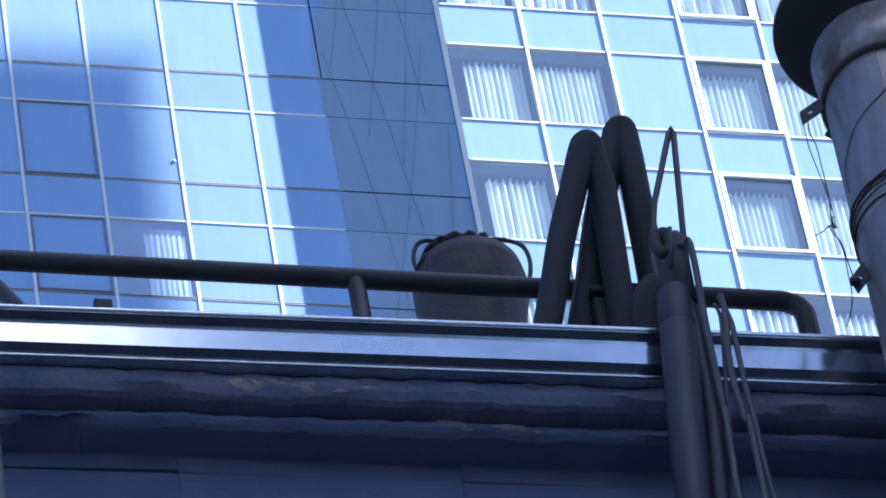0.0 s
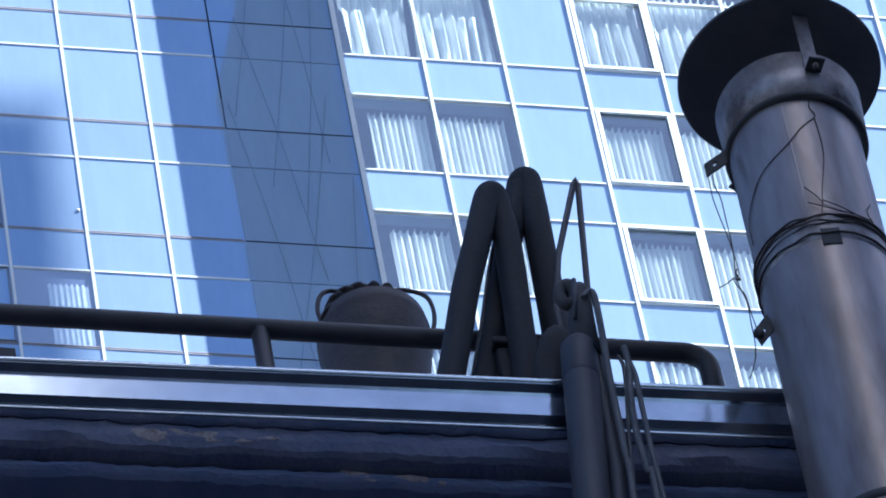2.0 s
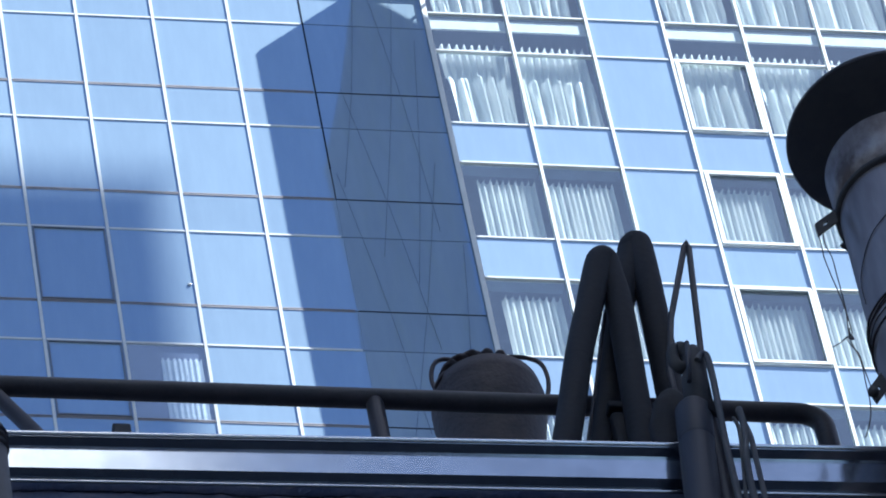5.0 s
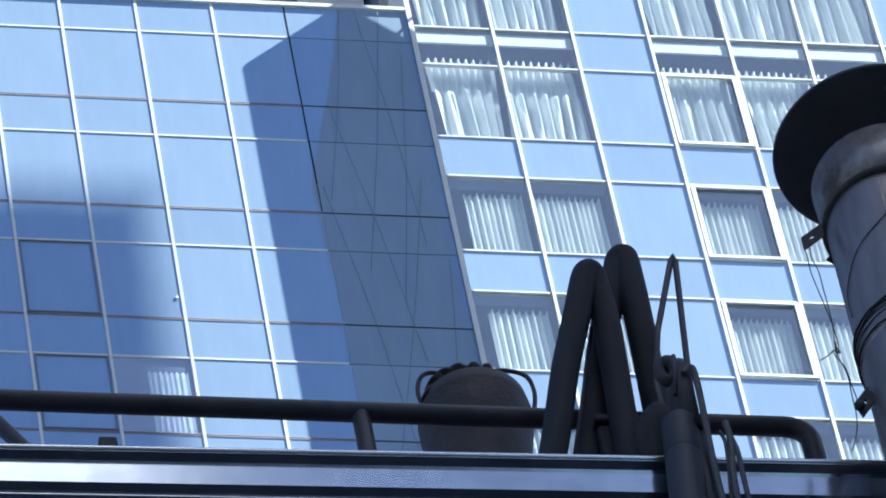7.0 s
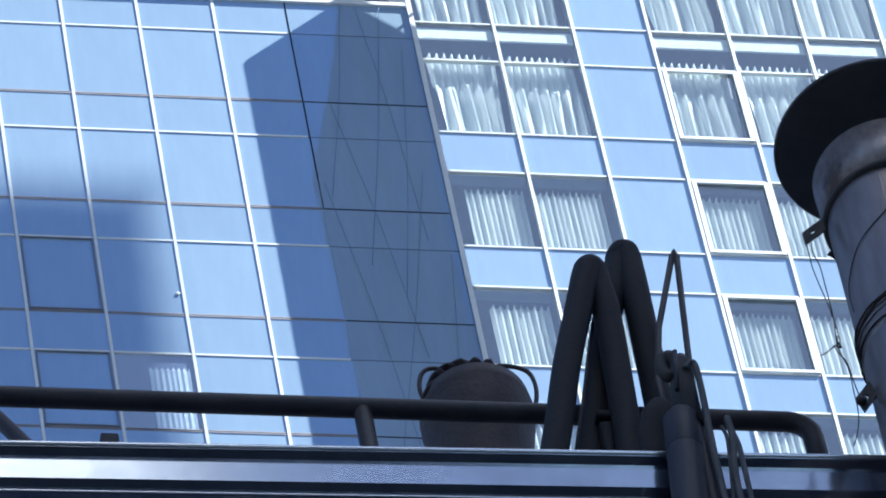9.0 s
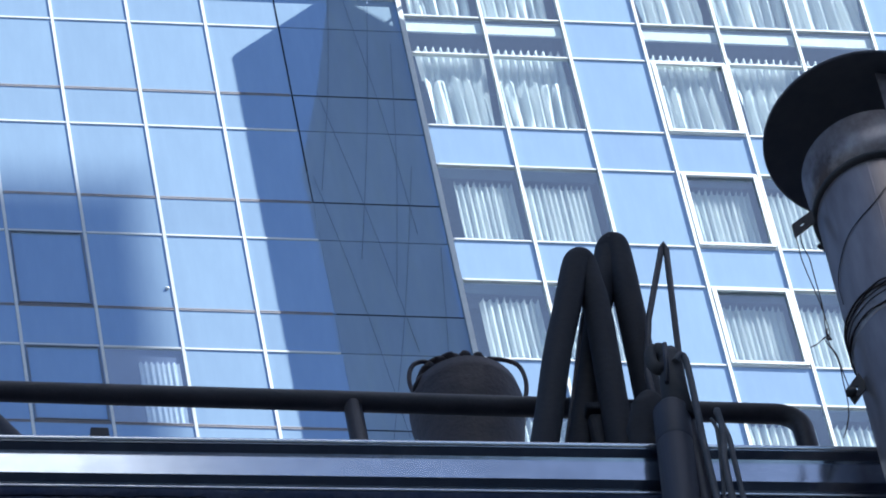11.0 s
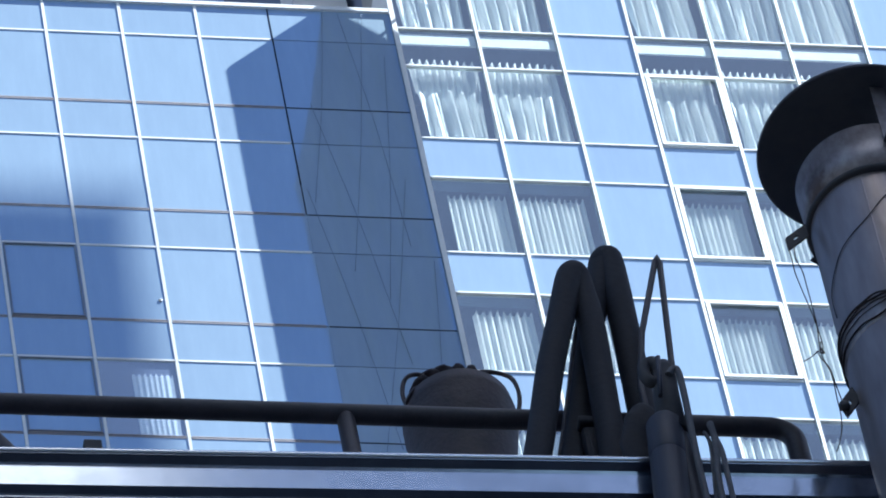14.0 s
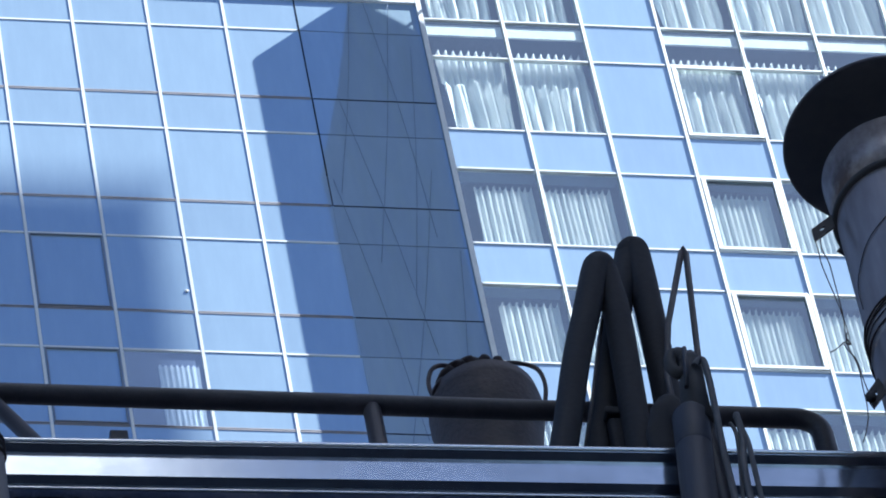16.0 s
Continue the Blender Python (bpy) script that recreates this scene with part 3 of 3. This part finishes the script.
for pts in ([(3.022, 10.0, 15.270), (3.012, 10.0, 15.325), (3.016, 10.0, 15.370), (3.03, 10.0, 15.406), (3.055, 10.0, 15.420), (3.085, 10.0, 15.410), (3.1, 10.0, 15.390)],
            [(3.277, 10.0, 15.260), (3.291, 10.0, 15.330), (3.292, 10.0, 15.380), (3.283, 10.0, 15.416), (3.260, 10.0, 15.434), (3.224, 10.0, 15.440), (3.189, 10.0, 15.430)]):
    part("handle", tube(smooth_path(pts), 0.0056, 8), M_POT, tub, "thin loop handle")


def fold(a0, a1, seed):
    """A gathered ridge of the sack's mouth: a flattened lump that runs up the dome between two angles."""
    b = bmesh.new()
    bmesh.ops.create_icosphere(b, subdivisions=3, radius=1.0)
    a = math.radians((a0 + a1) / 2)
    long = math.radians(a1 - a0) * 0.118 * 0.62
    for v in b.verts:
        v.co += Vector(noise.noise_vector(v.co * 1.6 + Vector((seed * 3.7, 0, 0)))) * 0.22
    b.transform(pose(3.144 + 0.116 * math.cos(a), 9.985, 15.264 + 0.134 * math.sin(a), 0, 90 - math.degrees(a) + 24, 0) @ Matrix.Diagonal((long, 0.035, 0.0115, 1)))
    for f in b.faces:
        f.smooth = True
    return b


for k, (a0, a1) in enumerate(((150, 176), (132, 154), (112, 136), (94, 116), (78, 97), (62, 80))):
    part("sack_fold", fold(a0, a1, k), M_POT, tub)
b = bmesh.new()
bmesh.ops.create_icosphere(b, subdivisions=4, radius=0.118, matrix=pose(3.144, 10.02, 15.25) @ Matrix.Diagonal((1.06, 0.75, 1.12, 1)))
for v in b.verts:
    v.co += Vector(noise.noise_vector(v.co * 19)) * 0.009
for f in b.faces:
    f.smooth = True
part("sack", b, M_POT, tub, "dark folded sack in the tub")

# ---- fat bent pipes at the roof edge ----
def bent_pipe(legs, radius, label):
    p = thing("vent_pipe", (legs[0][0], 9.5, 14.2), label, "pipe", "vent pipes on the roof edge")
    part("tube", tube(smooth_path([(x, y, z + 0.012 * (z > 14.3)) for x, y, z in legs], 8), radius, 24), M_PIPE, p)
    return p


bent_pipe([(3.08, 9.5, 14.2), (3.154, 9.5, 14.489), (3.212, 9.5, 14.749), (3.262, 9.5, 14.937), (3.303, 9.5, 15.095), (3.316, 9.502, 15.13), (3.325, 9.507, 15.138), (3.331, 9.512, 15.125), (3.334, 9.514, 15.08), (3.338, 9.514, 14.956), (3.328, 9.514, 14.695), (3.306, 9.514, 14.2)], 0.0325, "thick black pipe bent into a narrow arch")
bent_pipe([(3.172, 9.585, 14.2), (3.264, 9.585, 14.612), (3.292, 9.585, 14.742), (3.344, 9.585, 14.986), (3.412, 9.582, 15.24), (3.424, 9.578, 15.288), (3.433, 9.574, 15.3), (3.438, 9.572, 15.288), (3.439, 9.572, 15.23), (3.437, 9.57, 15.1), (3.43, 9.57, 14.8), (3.41, 9.57, 14.2)], 0.0335, "taller thick black pipe bent into a narrow arch")
slim_rod = thing("stay_rod", (3.14, 9.545, 14.2), "thin dark rod leaning between the bent pipes", "rod")
part("rod", tube([(3.135, 9.54, 14.2), (3.241, 9.54, 14.667), (3.31, 9.54, 14.985)], 0.0045, 10), M_RAIL, slim_rod)
joint = thing("pipe_box", (3.36, 9.56, 14.2), "dark metal junction box under the bent pipes", "junction box")
part("body", box(3.265, 9.53, 14.2, 3.45, 9.6, 14.6, 0.012), M_PIPE, joint)
part("lid", box(3.26, 9.52, 14.602, 3.455, 9.61, 14.625, 0.006), M_PIPE, joint)
rod = thing("bent_rod", (3.45, 9.5, 14.2), "thin dark rod bent to a point", "rod")
part("rod", tube([(3.405, 9.48, 14.2), (3.41, 9.49, 14.7), (3.448, 9.5, 14.92), (3.522, 9.5, 15.205), (3.527, 9.5, 15.222), (3.532, 9.5, 15.2), (3.497, 9.5, 14.78), (3.46, 9.5, 14.2)], 0.0075, 10), M_RAIL, rod)

# ---- the pole, its head and its cables ----
pole = thing("pole", (2.1, 9.33, 0), "dark leaning utility pole in front of the cornice", "pole")
LEANX = 0.084


def pole_x(z):
    return 3.354 + (z - 13.976) * LEANX


part("shaft", tube([(pole_x(z), 9.33, z) for z in (0.0, 13.0, 13.6, 14.3)], 0.041, 24), M_POLE, pole)
part("sleeve", tube([(pole_x(z), 9.33, z) for z in (14.2, 14.22, 14.33, 14.35)], [0.0405, 0.0414, 0.0414, 0.03], 24), M_POLE, pole)
part("head", tube([(3.398, 9.33, 14.3), (3.405, 9.33, 14.44), (3.413, 9.33, 14.535), (3.418, 9.33, 14.568)], [0.034, 0.03, 0.025, 0.012], 16), M_SOOT, pole, "rounded sooty pole head")
part("ring", tube(smooth_path([(3.38 + 0.0165 * math.cos(a), 9.32, 14.515 + 0.036 * math.sin(a)) for a in (0.5236 * k for k in range(13))], 3), 0.0145, 12), M_SOOT, pole, "small iron ring")
b = bmesh.new()
bmesh.ops.create_icosphere(b, subdivisions=3, radius=0.021, matrix=pose(3.388, 9.325, 14.548) @ Matrix.Diagonal((1.05, 1.0, 1.25, 1)))
for f in b.faces:
    f.smooth = True
part("knob", b, M_SOOT, pole, "rounded dull metal knob")
part("strap", tube([(3.394, 9.29, 14.535), (3.386, 9.288, 14.46), (3.376, 9.288, 14.385)], 0.0055, 8), M_POLE, pole)
b = bmesh.new()
bmesh.ops.create_icosphere(b, subdivisions=3, radius=0.04, matrix=pose(3.362, 9.43, 14.42, 0, 10, 0) @ Matrix.Diagonal((1.25, 0.5, 3.2, 1)))
for v in b.verts:
    v.co += Vector(noise.noise_vector(v.co * 25)) * 0.008
for f in b.faces:
    f.smooth = True
part("clamp", b, M_PIPE, pole, "black lumpy wrapped clamp")
part("conduit", tube([(2.3, 9.33, 0.0), (3.386, 9.33, 13.663), (3.407, 9.33, 13.9), (3.416, 9.33, 14.203), (3.419, 9.33, 14.372)], [0.021, 0.021, 0.02, 0.017, 0.014], 14), M_POLE, pole, "dark conduit strapped to the pole")
cables = [
    [(3.411, 9.3, 14.482), (3.422, 9.3, 14.502), (3.431, 9.3, 14.507), (3.436, 9.3, 14.489), (3.436, 9.3, 14.413), (3.432, 9.3, 14.288), (3.428, 9.3, 14.165), (3.425, 9.3, 13.923), (3.415, 9.3, 13.647), (3.3, 9.3, 11.6), (2.7, 9.3, 4.0), (2.5, 9.3, 0.0)],
    [(3.477, 9.3, 14.306), (3.479, 9.3, 14.255), (3.476, 9.3, 14.199), (3.466, 9.3, 14.127), (3.461, 9.3, 14.0), (3.466, 9.3, 13.866), (3.471, 9.3, 13.641), (3.4, 9.3, 11.6), (3.0, 9.3, 4.0), (2.8, 9.3, 0.0)],
    [(3.474, 9.3, 14.3), (3.482, 9.3, 14.25), (3.488, 9.3, 14.2), (3.487, 9.3, 14.129), (3.485, 9.3, 13.95), (3.487, 9.3, 13.691), (3.48, 9.3, 12.0), (3.1, 9.3, 4.0), (2.9, 9.3, 0.0)],
    [(3.462, 9.31, 14.285), (3.468, 9.31, 14.265), (3.469, 9.31, 14.235), (3.463, 9.31, 14.16), (3.446, 9.31, 13.997), (3.432, 9.31, 13.837), (3.408, 9.31, 13.591), (3.3, 9.31, 12.0), (3.0, 9.3, 4.0), (2.85, 9.3, 0.0)],
]
for k, pts in enumerate(cables):
    c = thing("cable", (pts[-1][0], 9.3, 0), "grey hanging cable beside the leaning pole", "cable", "cables beside the pole")
    part("sheath", tube(smooth_path(pts), (0.0078, 0.0078, 0.0062, 0.0045)[k], 10), M_CABLE, c)
side_pole = thing("pole", (1.8, 9.2, 0), "pale grey slim pole with wire windings", "pole")
part("shaft", tube([(1.795, 9.2, 0.0), (1.795, 9.2, 14.0)], 0.03, 20), M_CABLE, side_pole)
for k in range(3):
    part("winding", lathe([(0.031, -0.006), (0.036, 0.0), (0.031, 0.006)], 20, centre=(1.795, 9.2, 13.93 + 0.025 * k)), M_WIRE, side_pole)

# ---- the flue with its rain cap ----
flue = new("flue_pipe")
flue.empty_display_size = 0.1
FLUE = Matrix.Translation((3.9508, 9.2, 14.94)) @ pose(0, 0, 0, 0, 0.81, 0)
flue.matrix_basis = FLUE @ Matrix.Translation((0, 0, -14.94))
tagged(flue, "stained galvanised steel flue pipe with a wide rain cap", "flue pipe")


def flue_part(name, b, mat, label="", parent=None):
    b.transform(FLUE)
    return part(name, b, mat, parent or flue, label)


def round_flue(turn, z, out=0.0025):
    """A place on the flue's skin by its bearing in degrees and its height."""
    a = math.radians(turn)
    return ((R1 + out) * math.cos(a), (R1 + out) * math.sin(a), z)


R1, OFF = 0.1506, (0.007, 0, 0)
flue_part("top_section", lathe([(0.162, 0.01), (0.168, 0.174), (0.165, 0.174), (0.159, 0.01)], 96, centre=OFF, closed=True), M_GALV_DARK, "smoke-stained top section")
flue_part("top_band", lathe([(0.151, 0.007), (0.162, 0.01), (0.165, 0.014), (0.165, 0.021), (0.161, 0.025)], 96, centre=(0.004, 0, 0)), M_SOOT, "dark band")
flue_part("middle_section", lathe([(R1, -0.54), (R1, 0.02)], 96), M_GALV)
flue_part("seam", box(-R1 * 0.42, -R1 * 0.912 - 0.0015, -0.44, -R1 * 0.42 + 0.004, -R1 * 0.9, 0.0), M_GALV, "folded seam")

# the joint: a dented collar with rusty wire twisted round it
collar = lathe([(R1, -0.525), (R1 + 0.004, -0.52), (R1 + 0.0035, -0.5), (R1 + 0.0045, -0.475), (R1 + 0.0035, -0.45), (R1 + 0.005, -0.438), (R1, -0.434)], 120)
for v in collar.verts:
    r = v.co.xy.length
    dent = 0.004 * noise.noise(Vector((v.co.x * 30, v.co.y * 30, v.co.z * 40)))
    v.co.x, v.co.y, v.co.z = v.co.x * (1 + dent / r), v.co.y * (1 + dent / r), v.co.z + dent
collar = flue_part("joint_collar", collar, M_GALV_DARK, "dented sooty joint collar")
for k, (dz, tilt, thick) in enumerate(((-0.438, 1.0, 0.0028), (-0.448, -1.2, 0.0022), (-0.458, 1.8, 0.0018), (-0.475, -2.0, 0.0016), (-0.508, 0.8, 0.0026))):
    ring = lathe([(R1 + 0.007 + thick * math.cos(a), thick * math.sin(a)) for a in (1.05 * j for j in range(6))], 80, closed=True)
    for v in ring.verts:
        v.co.z += 0.009 * noise.noise(Vector((v.co.x * 22, v.co.y * 22, k * 5.0)))
    ring.transform(Matrix.Translation((0, 0, dz)) @ pose(0, 0, 0, tilt, tilt * 0.6, 0))
    flue_part("wire_ring", ring, M_WIRE, "rusty wire wound round the joint", collar)
# thin added plate that stands for a dark patch under the collar
clamp = box(-0.022, -0.006, -0.03, 0.022, 0.004, 0.03, 0.003)
clamp.transform(pose(*round_flue(-100, -0.52, -0.001), 0, 0, -9))
flue_part("clamp", clamp, M_SOOT, "thin dark plate below the joint collar")

flue_part("lower_section", lathe([(R1 + 0.002, -1.42), (R1 + 0.002, -0.524)], 96), M_GALV)
flue_part("lower_band", lathe([(R1 + 0.002, -1.445), (R1 + 0.009, -1.44), (R1 + 0.009, -1.42), (R1 + 0.002, -1.412)], 96), M_SOOT)
flue_part("base_section", lathe([(R1 + 0.004, -14.99), (R1 + 0.004, -1.43)], 96), M_GALV)
RC = 0.234
cap = flue_part("cap", lathe([(0.001, 0.356), (RC - 0.03, 0.328), (RC, 0.319), (RC + 0.003, 0.313), (RC, 0.307), (RC - 0.006, 0.309), (RC - 0.03, 0.314), (0.001, 0.338)], 96, centre=OFF), M_CAP, "wide dark rain cap")
for k, a in enumerate((-85, 60, 120)):
    m = Matrix.Translation(OFF) @ pose(0, 0, 0, 0, 0, a)
    strut = box(0.168, -0.017, 0.1, 0.1715, 0.017, 0.33)
    strut.transform(m)
    s = flue_part("strut", strut, M_GALV_DARK, "bent steel strut")
    foot = box(0.168, -0.019, 0.098, 0.205, 0.019, 0.102)
    foot.transform(m)
    foot = flue_part("strut_foot", foot, M_SOOT, parent=s)
    bolt = lathe([(0.0, 0.09), (0.007, 0.09), (0.007, 0.097), (0.0, 0.097)], 12, centre=(0.188, 0, 0))
    bolt.transform(m)
    flue_part("strut_bolt", bolt, M_GALV, parent=s)


def tab(x, z, u, v):
    """A small lug with a round hole; u and v are its two half sides in x and z."""
    b = bmesh.new()
    outer = [(-1, -1), (0, -1), (1, -1), (1, 0), (1, 1), (0, 1), (-1, 1), (-1, 0)]
    inner = [(-0.1 + 0.27 * math.cos(a), 0.27 * math.sin(a)) for a in (math.radians(225 + 45 * k) for k in range(8))]
    loops = [[b.verts.new((x + p * u[0] + q * v[0], y, z + p * u[1] + q * v[1])) for p, q in line] for y in (9.197, 9.203) for line in (outer, inner)]
    for a, c in ((0, 1), (1, 3), (3, 2), (2, 0)):
        for k in range(8):
            b.faces.new((loops[a][k], loops[a][(k + 1) % 8], loops[c][(k + 1) % 8], loops[c][k]))
    return part("tab", b, M_SOOT, flue, "dark lug with a round hole")


tab(3.755, 14.888, (0.028, 0.03), (0.0, 0.023))
lug = tab(3.768, 14.262, (0.02, 0.033), (-0.006, 0.024))
nut = lathe([(0.0, -0.008), (0.012, -0.008), (0.012, 0.008), (0.0, 0.008)], 6)
nut.transform(Matrix.Translation((3.75, 9.19, 14.236)) @ pose(0, 0, 0, 90, 20, 0))
part("nut", nut, M_SOOT, lug)
# tie wires that hang beside the flue
hanging = [
    [(3.73, 9.2, 14.85), (3.729, 9.2, 14.788), (3.728, 9.2, 14.751), (3.732, 9.2, 14.691), (3.741, 9.2, 14.585), (3.744, 9.2, 14.478), (3.738, 9.2, 14.457), (3.728, 9.2, 14.45), (3.709, 9.2, 14.427), (3.691, 9.2, 14.412)],
    [(3.742, 9.2, 14.85), (3.739, 9.2, 14.805), (3.746, 9.2, 14.757), (3.746, 9.2, 14.692), (3.744, 9.2, 14.564), (3.735, 9.2, 14.446), (3.745, 9.2, 14.363), (3.742, 9.2, 14.28), (3.74, 9.2, 14.217), (3.733, 9.2, 14.165), (3.719, 9.2, 14.113), (3.707, 9.2, 14.081)],
    [(3.726, 9.2, 14.452), (3.733, 9.2, 14.42), (3.745, 9.2, 14.39), (3.748, 9.2, 14.33), (3.752, 9.2, 14.26)],
]
for pts in hanging:
    part("wire", tube(smooth_path(pts, 8), 0.0014, 6), M_WIRE, flue, "thin rusty tie wire")
knot = [(3.741, 9.2, 14.485), (3.735, 9.195, 14.46), (3.745, 9.205, 14.452), (3.733, 9.2, 14.447), (3.742, 9.195, 14.44)]
part("wire_knot", tube(smooth_path(knot, 6), 0.002, 6), M_WIRE, flue, "thin rusty tie wire")
# wires that run over the skin, and the loose ends that stand off at the joint
skin = [
    [(-89, 0.02), (-91, -0.026), (-88, -0.046), (-89, -0.064), (-102, -0.102), (-117, -0.154), (-137, -0.192), (-151, -0.217), (-166, -0.256), (-178, -0.292), (-179, -0.366)],
    [(-89, -0.064), (-88, -0.124), (-89, -0.212), (-97, -0.332), (-105, -0.47)],
    [(-112, -0.331), (-105, -0.367), (-100, -0.4)],
    [(-112, -0.389), (-97, -0.418), (-76, -0.431)],
    [(-100, -0.388), (-87, -0.411), (-75, -0.429), (-57, -0.425)],
    [(-54, -0.355), (-61, -0.4), (-57, -0.43)],
]
for k, line in enumerate(skin):
    b = tube(smooth_path([round_flue(a, z, 0.002 if k < 2 else 0.006) for a, z in line], 6), 0.0012 if k < 2 else 0.0016, 6)
    flue_part("wire", b, M_WIRE, "thin rusty tie wire")
